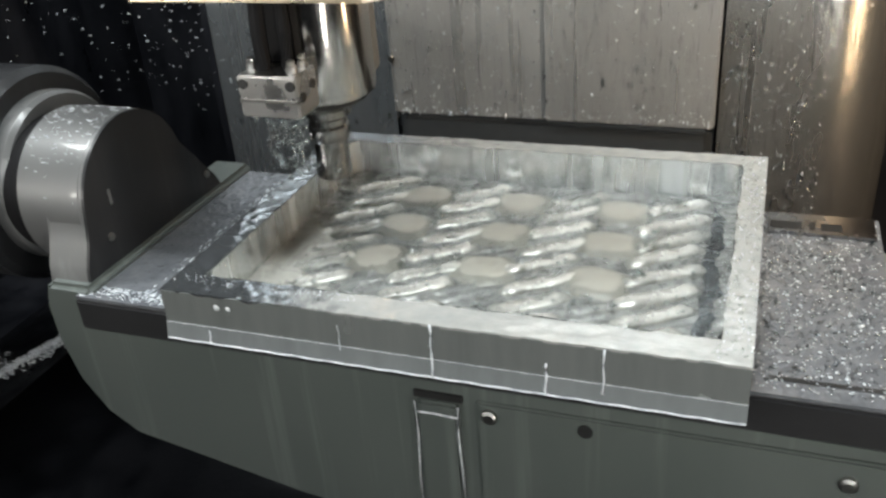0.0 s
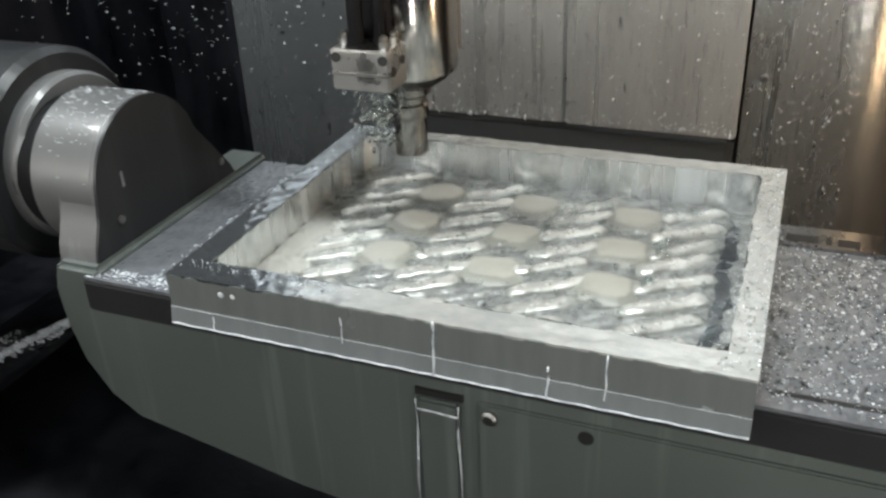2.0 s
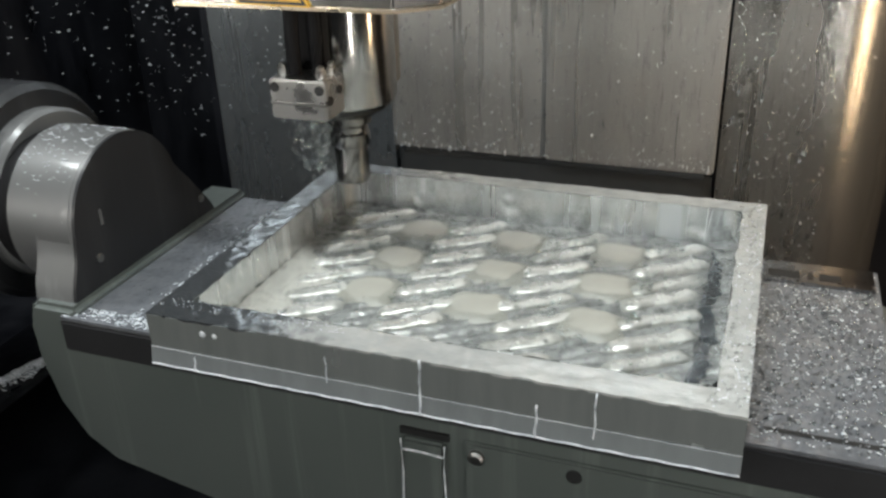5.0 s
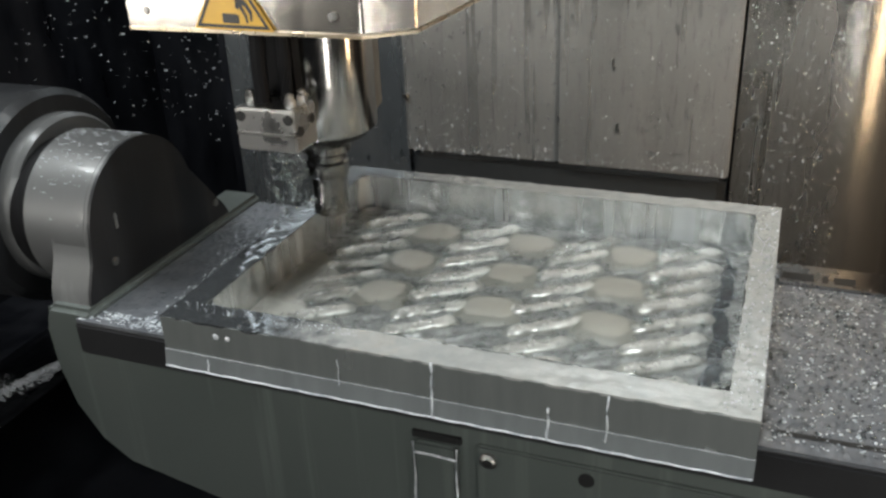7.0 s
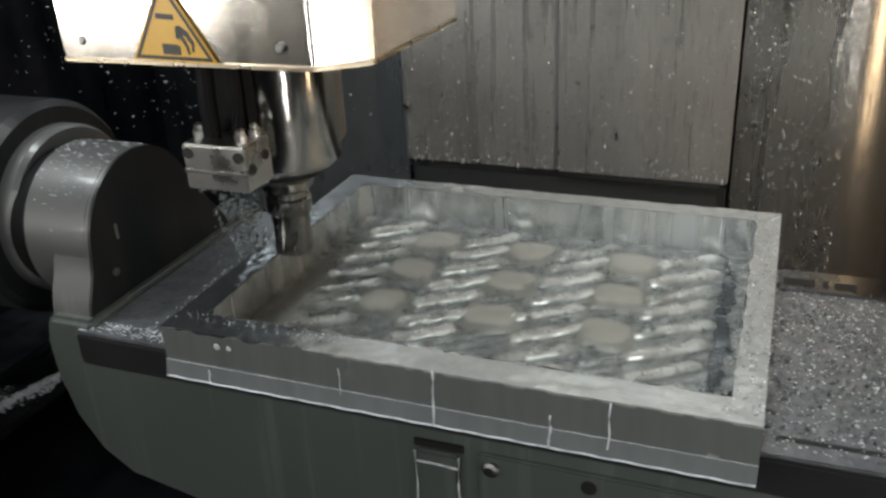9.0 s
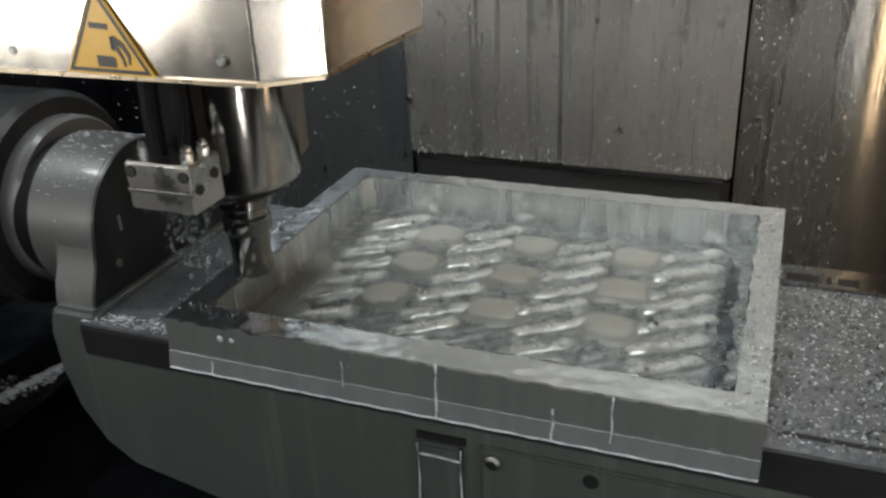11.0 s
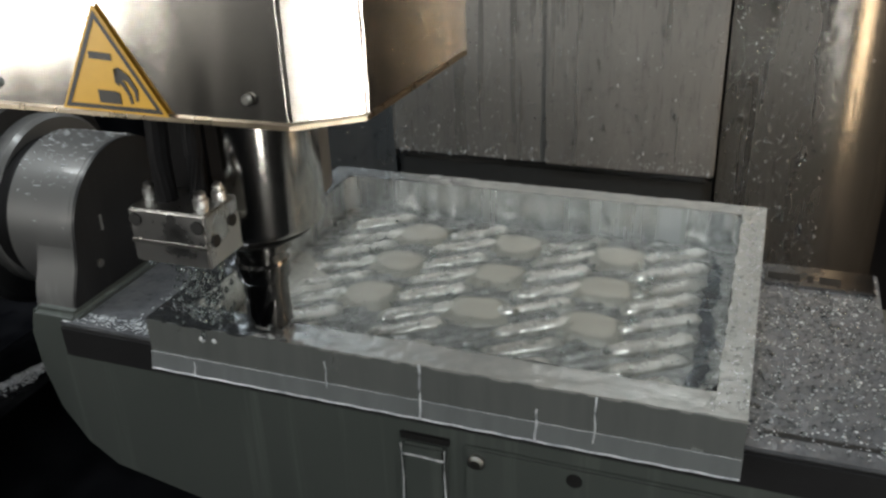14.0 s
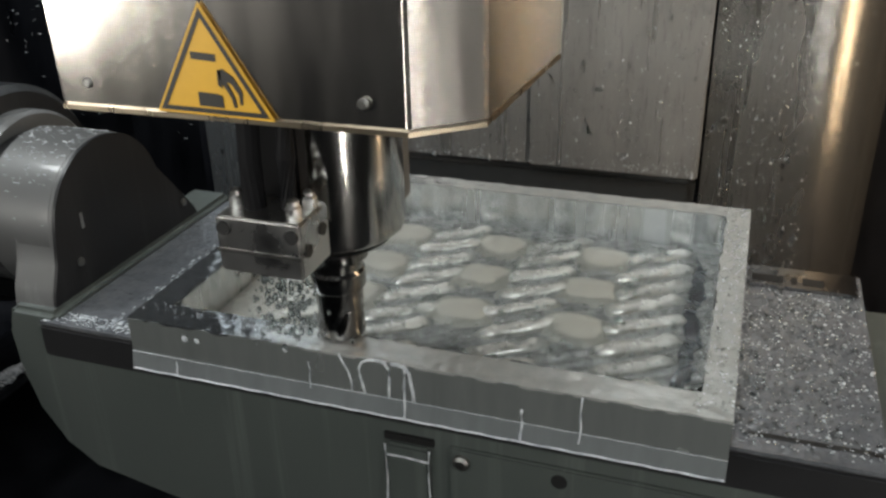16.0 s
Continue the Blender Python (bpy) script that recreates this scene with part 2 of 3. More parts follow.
def join(bm, other):
    me = bpy.data.meshes.new("join")
    other.to_mesh(me)
    other.free()
    bm.from_mesh(me)
    bpy.data.meshes.remove(me)
    return bm


def lathe(profile, seg=48, m=Matrix()):
    """A turned body round z from (radius, z) pairs."""
    b = bmesh.new()
    rings = []
    for r, z in profile:
        rings.append([b.verts.new(m @ Vector((r * math.cos(a), r * math.sin(a), z))) for a in (2 * math.pi * i / seg for i in range(seg))])
    for a, c in zip(rings, rings[1:]):
        for i in range(seg):
            b.faces.new((a[i], a[(i + 1) % seg], c[(i + 1) % seg], c[i]))
    b.faces.new(rings[0])
    b.faces.new(rings[-1])
    return b


def prism(pts, axis, a, b_, bevel=0.0):
    """A polygon in the plane across axis, drawn out from a to b_."""
    b = bmesh.new()
    put = {"x": lambda p, q, s: (s, p, q), "y": lambda p, q, s: (p, s, q), "z": lambda p, q, s: (p, q, s)}[axis]
    lo = [b.verts.new(put(p, q, a)) for p, q in pts]
    hi = [b.verts.new(put(p, q, b_)) for p, q in pts]
    b.faces.new(lo)
    b.faces.new(hi)
    n = len(pts)
    for i in range(n):
        b.faces.new((lo[i], lo[(i + 1) % n], hi[(i + 1) % n], hi[i]))
    if bevel:
        bmesh.ops.bevel(b, geom=b.edges[:], offset=bevel, segments=3, affect="EDGES")
    return b


def tube(points, r, seg=12):
    """A round hose through the points."""
    b = bmesh.new()
    rings = []
    for i, p in enumerate(points):
        d = Vector(points[min(i + 1, len(points) - 1)]) - Vector(points[max(i - 1, 0)])
        q = d.to_track_quat("Z", "Y")
        rings.append([b.verts.new(Vector(p) + q @ Vector((r * math.cos(2 * math.pi * k / seg), r * math.sin(2 * math.pi * k / seg), 0))) for k in range(seg)])
    for a, c in zip(rings, rings[1:]):
        for i in range(seg):
            b.faces.new((a[i], a[(i + 1) % seg], c[(i + 1) % seg], c[i]))
    b.faces.new(rings[0])
    b.faces.new(rings[-1])
    return b


def sm(ob):
    """Smooth shading with the sharp edges kept."""
    for p in ob.data.polygons:
        p.use_smooth = True
    ob.data.set_sharp_from_angle(angle=radians(28))
    return ob


def scatter(name, spots, material, parent=None, seg=6, rings=4):
    """Many small drops as one mesh: (place, size vector) pairs."""
    t = bmesh.new()
    bmesh.ops.create_uvsphere(t, u_segments=seg, v_segments=rings, radius=1)
    tv = [v.co.copy() for v in t.verts]
    t.verts.index_update()
    tf = [[v.index for v in f.verts] for f in t.faces]
    t.free()
    vs, fs = [], []
    for p, s in spots:
        k = len(vs)
        vs += [(p[0] + c.x * s[0], p[1] + c.y * s[1], p[2] + c.z * s[2]) for c in tv]
        fs += [[k + i for i in f] for f in tf]
    me = bpy.data.meshes.new(name)
    me.from_pydata(vs, [], fs)
    me.materials.append(material)
    for p in me.polygons:
        p.use_smooth = True
    ob = new(name, me)
    ob.parent = parent
    return ob


def thing(name, label, category, group="", at=(0, 0, 0)):
    ob = new(name)
    ob.location = at
    return tagged(ob, label, category, group)


# ---- the cabin ----
def cabin():
    # Near-black sheets carry the cabin's darkness; those out of view keep reflections dark.
    def wall(name, *b, mat=M_WALL, label="wet steel cabin wall with coolant runs", bevel=0.0):
        return tagged(part(name, box(*b, bevel), mat), label, "wall", kind="structure")
    wall("wall_back", -0.41, -0.062, 0.76, 0.78, -0.9, 1.3, mat=M_WALL_SHADED, label="wet steel wall with coolant runs, darkened blue for its shade")
    wall("wall_back_side", 0.476, 0.61, 0.762, 0.78, -0.9, 1.3, mat=M_COLUMN)
    wall("wall_recess", -0.064, 0.478, 0.86, 0.88, -0.9, 1.3, mat=M_DARK, label="recess behind the way cover, blackened for its shade")
    wall("wall_left", -0.95, -0.93, -1.3, 1.25, -0.9, 1.3, mat=M_DARK, label="unlit wet side wall of the cabin")
    wall("wall_far_left", -0.93, -0.41, 1.2, 1.22, -0.9, 1.3, mat=M_DARK, label="unlit far wall of the cabin")
    wall("wall_return", -0.425, -0.411, 0.76, 1.2, -0.9, 1.3, mat=M_DARK, label="unlit return of the cabin wall")
    wall("wall_right", 1.15, 1.17, -1.3, 1.2, -0.9, 1.3, mat=M_DARK, label="unlit wet side wall of the cabin")
    wall("wall_far_right", 0.60, 1.15, 1.0, 1.02, -0.9, 1.3, mat=M_DARK, label="unlit far wall of the cabin")
    # Unseen panel behind the camera, added to block light from the cradle's front.
    wall("shade_panel", -0.93, 0.85, -0.68, -0.66, -0.45, 0.15, mat=M_DARK, label="unseen panel added to shade the cradle")
    wall("wall_front", -0.93, 1.15, -1.32, -1.3, -0.9, 1.3, mat=M_DARK, label="unlit front of the cabin")
    chute = bmesh.new()
    chute.faces.new([chute.verts.new(c) for c in ((-0.93, -0.6, -0.52), (-0.42, -0.6, -0.315), (-0.42, 0.7, -0.315), (-0.93, 0.7, -0.52))])
    bmesh.ops.solidify(chute, geom=chute.faces[:], thickness=0.01)
    tagged(part("chute", chute, M_DARK), "unlit sloping chute beside the cradle", "chute", kind="structure")
    tagged(part("floor", box(-0.93, 1.15, -1.3, 1.2, -0.47, -0.45), M_DARK), "wet sump floor, blackened for the shade under the table", "floor", kind="structure")
    tagged(part("ceiling", box(-0.93, 1.15, -1.3, 1.2, 1.3, 1.32), M_DARK), "unlit cabin roof", "ceiling", kind="structure")
    # telescopic cover
    c = thing("way_cover", "wet stainless telescopic way cover with a seam", "cover")
    part("plate", box(-0.058, 0.205, 0.742, 0.758, -0.092, 1.25, 0.003), M_WALL, c)
    part("plate", box(0.207, 0.472, 0.738, 0.758, -0.092, 1.25, 0.003), M_WALL, c)
    part("wiper", box(-0.056, 0.470, 0.752, 0.80, -0.20, -0.094, 0.012, seg=4), M_WIPER, c, "dark glossy wiper strip under the plates")
    # rounded corner column
    col = thing("corner_column", "rounded stainless corner column lit warm", "column")
    arc = [(0.61 + 0.12 * math.sin(radians(a)), 0.882 - 0.12 * math.cos(radians(a))) for a in range(0, 91, 5)]
    sm(part("shell", prism(arc + [(0.73, 1.0), (0.61, 1.0)], "z", -0.9, 1.3), M_COLUMN, col))
    for x, z in ((-0.054, 0.004), (0.502, 0.002)):
        b = thing("wall_bolt", "small dark socket bolt in the steel wall", "bolt", "wall bolts")
        part("head", lathe([(0.0055, 0), (0.0055, 0.004), (0.004, 0.006)], 16, pose(x, 0.757 if x > 0 else 0.741, z, 90)), M_BOLT, b)


cabin()


# ---- cradle, table, trunnion ----
def cradle():
    c = thing("cradle", "grey-green painted cradle of the tilting table, streaked wet", "cradle")
    prof = [(-0.195, -0.045), (-0.205, -0.075), (-0.203, -0.12), (-0.190, -0.175), (-0.162, -0.22), (-0.125, -0.247), (-0.02, -0.262), (0.09, -0.285),
            (0.3, -0.31), (0.95, -0.33), (0.95, -0.097), (-0.135, -0.097), (-0.135, -0.045)]
    part("body", prism(prof, "y", 0.045, 0.40, 0.006), M_CRADLE, c)
    part("front_plate", box(0.305, 0.95, 0.040, 0.046, -0.33, -0.112, 0.002), M_CRADLE, c)
    part("slot_block", box(0.243, 0.287, 0.036, 0.046, -0.30, -0.118, 0.003), M_CRADLE, c, "worn block with wet pale edges")
    part("slot_shadow", box(0.240, 0.290, 0.041, 0.046, -0.117, -0.110), M_HOLE, c)
    for x, z in ((0.318, -0.126), (0.638, -0.136)):
        part("bolt", lathe([(0.008, 0), (0.008, 0.004), (0.005, 0.006)], 20, pose(x, 0.040, z, 90)), M_BOLT, c)
    part("hole", lathe([(0.0075, 0), (0.0075, 0.003)], 20, pose(0.411, 0.042, -0.126, 90)), M_HOLE, c)
    for k, pts in enumerate(([(0.2425, -0.119), (0.2435, -0.16), (0.2405, -0.22), (0.242, -0.30)], [(0.2875, -0.119), (0.286, -0.15), (0.2885, -0.21), (0.288, -0.30)], [(0.244, -0.131), (0.262, -0.1305), (0.286, -0.132)])):
        part("coolant_run", tube([(x, 0.0356, z) for x, z in pts], 0.0011, 6), M_FOAM, c, "pale coolant run", smooth=True)
    return c


def rotary_table():
    t = thing("machine_table", "steel machine table flooded with coolant", "table")
    part("plate", box(-0.155, 0.675, 0.04, 0.39, -0.097, -0.058, 0.003), M_TABLE_SIDE, t)
    part("top", box(-0.153, 0.673, 0.042, 0.388, -0.058, -0.054), M_TABLE, t, "wet top full of bubbles")
    part("groove", box(0.565, 0.67, 0.062, 0.068, -0.0545, -0.0535), M_HOLE, t)
    bar = part("clamp_bar", box(0.556, 0.668, 0.336, 0.385, -0.0545, -0.0505, 0.0012), M_NOZZLE_DULL, t, "wet steel bar with dark slots")
    for x0, x1 in ((0.559, 0.592), (0.600, 0.606), (0.612, 0.634)):
        part("slot", box(x0, x1, 0.345, 0.362, -0.0506, -0.0502), M_HOLE, bar)


def trunnion():
    t = thing("trunnion", "grey painted trunnion drum with a swept arm", "trunnion")
    turn = pose(0, 0.17, 0.018, 0, 90, 0)
    sm(part("drum", lathe([(0.089, -0.236), (0.093, -0.232), (0.093, -0.150), (0.086, -0.143)], 96, turn), M_ARM, t))
    prof = []
    for i in range(27):
        a = radians(118 - i * 4)
        prof.append((0.17 + 0.0925 * math.cos(a), 0.018 + 0.0925 * math.sin(a)))
    prof += [(0.285, 0.012), (0.32, -0.03), (0.345, -0.075), (0.345, -0.096), (0.054, -0.096), (0.054, -0.06), (0.061, -0.03), (0.072, -0.003), (0.0775, 0.018)]
    prof += [(0.17 + 0.0925 * math.cos(radians(a)), 0.018 + 0.0925 * math.sin(radians(a))) for a in range(174, 120, -6)]
    sm(part("arm", prism(prof, "x", -0.196, -0.1455, 0.0012), M_ARM, t))
    # Thin plate over the arm's inner side, coloured dark for the shade there.
    sm(part("arm_shaded_face", prism(prof, "x", -0.1454, -0.1415, 0.0012), M_HOUSING_SHADED, t, "wet inner face of the arm, darkened for its shade"))
    part("groove", lathe([(0.084, -0.27), (0.084, -0.21)], 64, turn), M_BLACK, t, smooth=True)
    for y, z in ((0.105, -0.012), (0.30, -0.02)):
        part("bolt", lathe([(0.005, 0), (0.005, 0.0025), (0.003, 0.003)], 14, pose(-0.1415, y, z, 0, 90)), M_BOLT, t)
    part("tag", box(-0.142, -0.1405, 0.118, 0.122, 0.022, 0.040, 0.0004), M_NOZZLE, t, "small bright steel tag")
    turn2 = pose(0, 0.19, 0.018, 0, 90, 0)
    part("ring", lathe([(0.100, -0.31), (0.104, -0.305), (0.104, -0.262), (0.100, -0.256)], 64, turn2), M_ARM, t)
    part("housing", lathe([(0.132, -0.9), (0.132, -0.29), (0.124, -0.28)], 64, turn2), M_HOUSING_SHADED, t)


cradle()
rotary_table()
trunnion()


# ---- the workpiece ----
W, D, H = 0.55, 0.4235, 0.054
PX0, PX1, PY0, PY1, PZ = 0.030, 0.525, 0.034, 0.397, -0.046
PADS = [(0.155 + 0.12 * i, 0.178 + 0.08 * j) for i in range(3) for j in range(3)]
SLANT = radians(33.7)


def relief(x, y):
    """The height of the rough milled floor."""
    u = -x * math.sin(SLANT) + y * math.cos(SLANT)
    return PZ + 0.0012 * math.sin(u / 0.0333 * 4 * math.pi) + 0.0016 * noise.noise(Vector((x * 45, y * 45, 0)))


def rib_mesh(length, width, height, seed):
    """A rounded bar with rough ends, along x."""
    b = bmesh.new()
    n, k = 14, 7
    rows = []
    for i in range(n + 1):
        f = i / n
        end = min(1.0, 9 * f, 9 * (1 - f)) ** 0.4 if 0 < f < 1 else 0.35
        row = []
        for j in range(k + 1):
            a = math.pi * j / k
            wob = 1 + 0.26 * noise.noise(Vector((f * 5 + seed, j * 0.4, seed * 3.1)))
            row.append(b.verts.new(((f - 0.5) * length, -math.cos(a) * width / 2 * end ** 0.5 * wob, math.sin(a) ** 0.7 * height * end * wob)))
        rows.append(row)
    for p, q in zip(rows, rows[1:]):
        for j in range(k):
            b.faces.new((p[j], p[j + 1], q[j + 1], q[j]))
    b.faces.new(rows[0])
    b.faces.new(rows[-1])
    return b


def pad_mesh(seed):
    """A low rounded pad with an uneven outline."""
    b = bmesh.new()
    rings = []
    for r, z in ((1.40, 0.0), (1.20, 0.0028), (1.0, 0.0048), (0.80, 0.0060), (0.4, 0.0064)):
        ring = []
        for i in range(28):
            a = 2 * math.pi * i / 28
            q = (abs(math.cos(a)) ** 3 + abs(math.sin(a)) ** 3) ** (-1 / 3)
            w = 1 + 0.16 * noise.noise(Vector((math.cos(a) * 1.5 + seed, math.sin(a) * 1.5, seed))) + 0.07 * noise.noise(Vector((math.cos(a) * 5 + seed, math.sin(a) * 5, r * 2)))
            ring.append(b.verts.new((0.026 * r * q * w * math.cos(a), 0.023 * r * q * w * math.sin(a), z)))
        rings.append(ring)
    for p, q in zip(rings, rings[1:]):
        for i in range(28):
            b.faces.new((p[i], p[(i + 1) % 28], q[(i + 1) % 28], q[i]))
    b.faces.new(rings[-1])
    return b


def workpiece():
    wp = thing("workpiece", "milled aluminium block with a ribbed pocket, wet", "workpiece")
    b = bmesh.new()
    outer = [(0, 0), (W, 0), (W, D), (0, D)]
    inner = [(PX0, PY0), (PX1, PY0), (PX1, PY1), (PX0, PY1)]
    def ring(pts, z):
        return [b.verts.new((x, y, z)) for x, y in pts]
    o_b, o_t = ring(outer, -H), ring(outer, -0.0012)
    i_t, i_b = ring(inner, -0.0012), ring(inner, PZ - 0.004)
    for a, c in ((o_b, o_t), (o_t, i_t), (i_t, i_b)):
        for k in range(4):
            b.faces.new((a[k], a[(k + 1) % 4], c[(k + 1) % 4], c[k]))
    b.faces.new(o_b)
    b.faces.new(i_b)
    part("body", b, M_BLOCK, wp)
    part("foot_ledge", prism([(0.0, -0.0365), (-0.0012, -0.0367), (-0.0045, -0.0525), (-0.0048, -H), (0.0, -H)], "x", 0.0, W), M_LEDGE, wp, "sloping ledge along the foot")
    # rim: an uneven wet skin on the four walls' tops
    nx, ny = 150, 118
    b = bmesh.new()
    grid = {}
    def vert(i, j):
        if (i, j) not in grid:
            x, y = W * i / nx, D * j / ny
            x += 0.0015 * noise.noise(Vector((x * 60, y * 60, 2))) if 0 < i < nx else 0
            y += 0.0028 * noise.noise(Vector((x * 55, y * 55, 5)))
            grid[i, j] = b.verts.new((x, y, 0.0006 * noise.noise(Vector((x * 90, y * 90, 9)))))
        return grid[i, j]
    for i in range(nx):
        for j in range(ny):
            x, y = W * (i + 0.5) / nx, D * (j + 0.5) / ny
            if not (PX0 < x < PX1 and PY0 < y < PY1):
                b.faces.new((vert(i, j), vert(i + 1, j), vert(i + 1, j + 1), vert(i, j + 1)))
    geo = bmesh.ops.extrude_face_region(b, geom=b.faces[:])
    for v in geo["geom"]:
        if isinstance(v, bmesh.types.BMVert):
            v.co.z = -0.0025
    part("rim", b, M_RIM, wp, "rim wet with whitish foam", smooth=False)
    # pocket walls with the upright marks of the cutter
    b = bmesh.new()
    loop = []
    cs = [(PX0 + 0.014, PY0 + 0.014, 180), (PX1 - 0.014, PY0 + 0.014, 270), (PX1 - 0.014, PY1 - 0.014, 0), (PX0 + 0.014, PY1 - 0.014, 90)]
    for c, (cx, cy, a0) in enumerate(cs):
        for k in range(9):
            a = radians(a0 + 90 * k / 8)
            loop.append(Vector((cx + 0.013 * math.cos(a), cy + 0.013 * math.sin(a), 0)))
        nxt = cs[(c + 1) % 4]
        a = radians(a0 + 90)
        p, q = loop[-1].copy(), Vector((nxt[0] + 0.013 * math.cos(a), nxt[1] + 0.013 * math.sin(a), 0))
        n = int((q - p).length / 0.004)
        out = Vector((math.cos(a), math.sin(a), 0))
        for k in range(1, n):
            w = 0.0005 * math.sin(k * 0.9) + 0.0009 * noise.noise(Vector((k * 0.21, c * 9.0, 0)))
            loop.append(p.lerp(q, k / n) + out * w)
    rows = [[b.verts.new((v.x, v.y, z)) for v in loop] for z in (-0.0006, -0.016, -0.032, PZ - 0.003)]
    for p, q in zip(rows, rows[1:]):
        for k in range(len(loop)):
            b.faces.new((p[k], p[(k + 1) % len(loop)], q[(k + 1) % len(loop)], q[k]))
    part("pocket_wall", b, M_SHINE, wp, "bright milled walls of the pocket", smooth=True)
    # floor
    nx, ny = 160, 120
    vs = [(x, y, relief(x, y)) for y in np.linspace(PY0, PY1, ny) for x in np.linspace(PX0, PX1, nx)]
    fs = [(j * nx + i, j * nx + i + 1, (j + 1) * nx + i + 1, (j + 1) * nx + i) for j in range(ny - 1) for i in range(nx - 1)]
    me = bpy.data.meshes.new("pocket_floor")
    me.from_pydata(vs, [], fs)
    me.materials.append(M_POCKET)
    for p in me.polygons:
        p.use_smooth = True
    fl = new("pocket_floor", me)
    fl.parent = wp
    def puddle_part(name, x0, x1, y0, y1, z, wob, mat, label):
        n, k = 40, 10
        b = bmesh.new()
        rows = []
        for j in range(n + 1):
            y = y0 + (y1 - y0) * j / n
            e = min(1.0, 4 * (1 - j / n) + 0.1)
            a = x0 + (wob * noise.noise(Vector((y * 40, 3.3, x0 * 9))) if x0 > PX0 + 0.01 else 0)
            c = a + (x1 - x0) * e * (1 + 0.5 * noise.noise(Vector((y * 26, 8.1, x1)))) + wob * noise.noise(Vector((y * 130, 1.7, x1)))
            rows.append([b.verts.new((a + (c - a) * i / k, y, z + 0.0008 * noise.noise(Vector((i * 0.5, y * 60, z))) - (0.003 if i == k else 0))) for i in range(k + 1)])
        for p, q in zip(rows, rows[1:]):
            for i in range(k):
                b.faces.new((p[i], p[i + 1], q[i + 1], q[i]))
        part(name, b, mat, wp, label, smooth=True)
    puddle_part("milky_pool", PX0 + 0.002, PX0 + 0.068, PY0 + 0.004, 0.25, PZ + 0.0026, 0.012, M_POOL, "smooth milky coolant pool beside the ribs")
    # The second strip is added in place of the shade along the right wall.
    puddle_part("shade_strip", PX1 - 0.027, PX1 - 0.012, PY0 + 0.03, PY1 - 0.02, PZ + 0.0016, 0.006, M_SHADE_STRIP, "dark strip for the shade along the pocket's side")
    for k, (x, y) in enumerate(PADS):
        ob = part("pad", pad_mesh(k * 2.7), M_PAD, wp, smooth=True)
        ob.matrix_basis = pose(x, y, PZ - 0.001)
    rnd = random.Random(8)
    for i in range(-1, 3):
        for j in range(-2, 3):
            for k in range(2):
                x, y = 0.155 + 0.12 * i + 0.062, 0.178 + 0.08 * j + 0.022 + 0.04 * k
                if x < PX0 + 0.03 or not PY0 + 0.03 < y < PY1 - 0.025:
                    continue
                ob = part("rib", rib_mesh(rnd.uniform(0.082, 0.096), rnd.uniform(0.021, 0.026), rnd.uniform(0.0058, 0.0082), i * 7.3 + j * 3.1 + k), M_RIB, wp, smooth=True)
                ob.matrix_basis = pose(x + rnd.gauss(0, 0.002), y + rnd.gauss(0, 0.0015), PZ - 0.002, 0, 0, 33.7 + rnd.gauss(0, 1.5))
    return wp


workpiece()


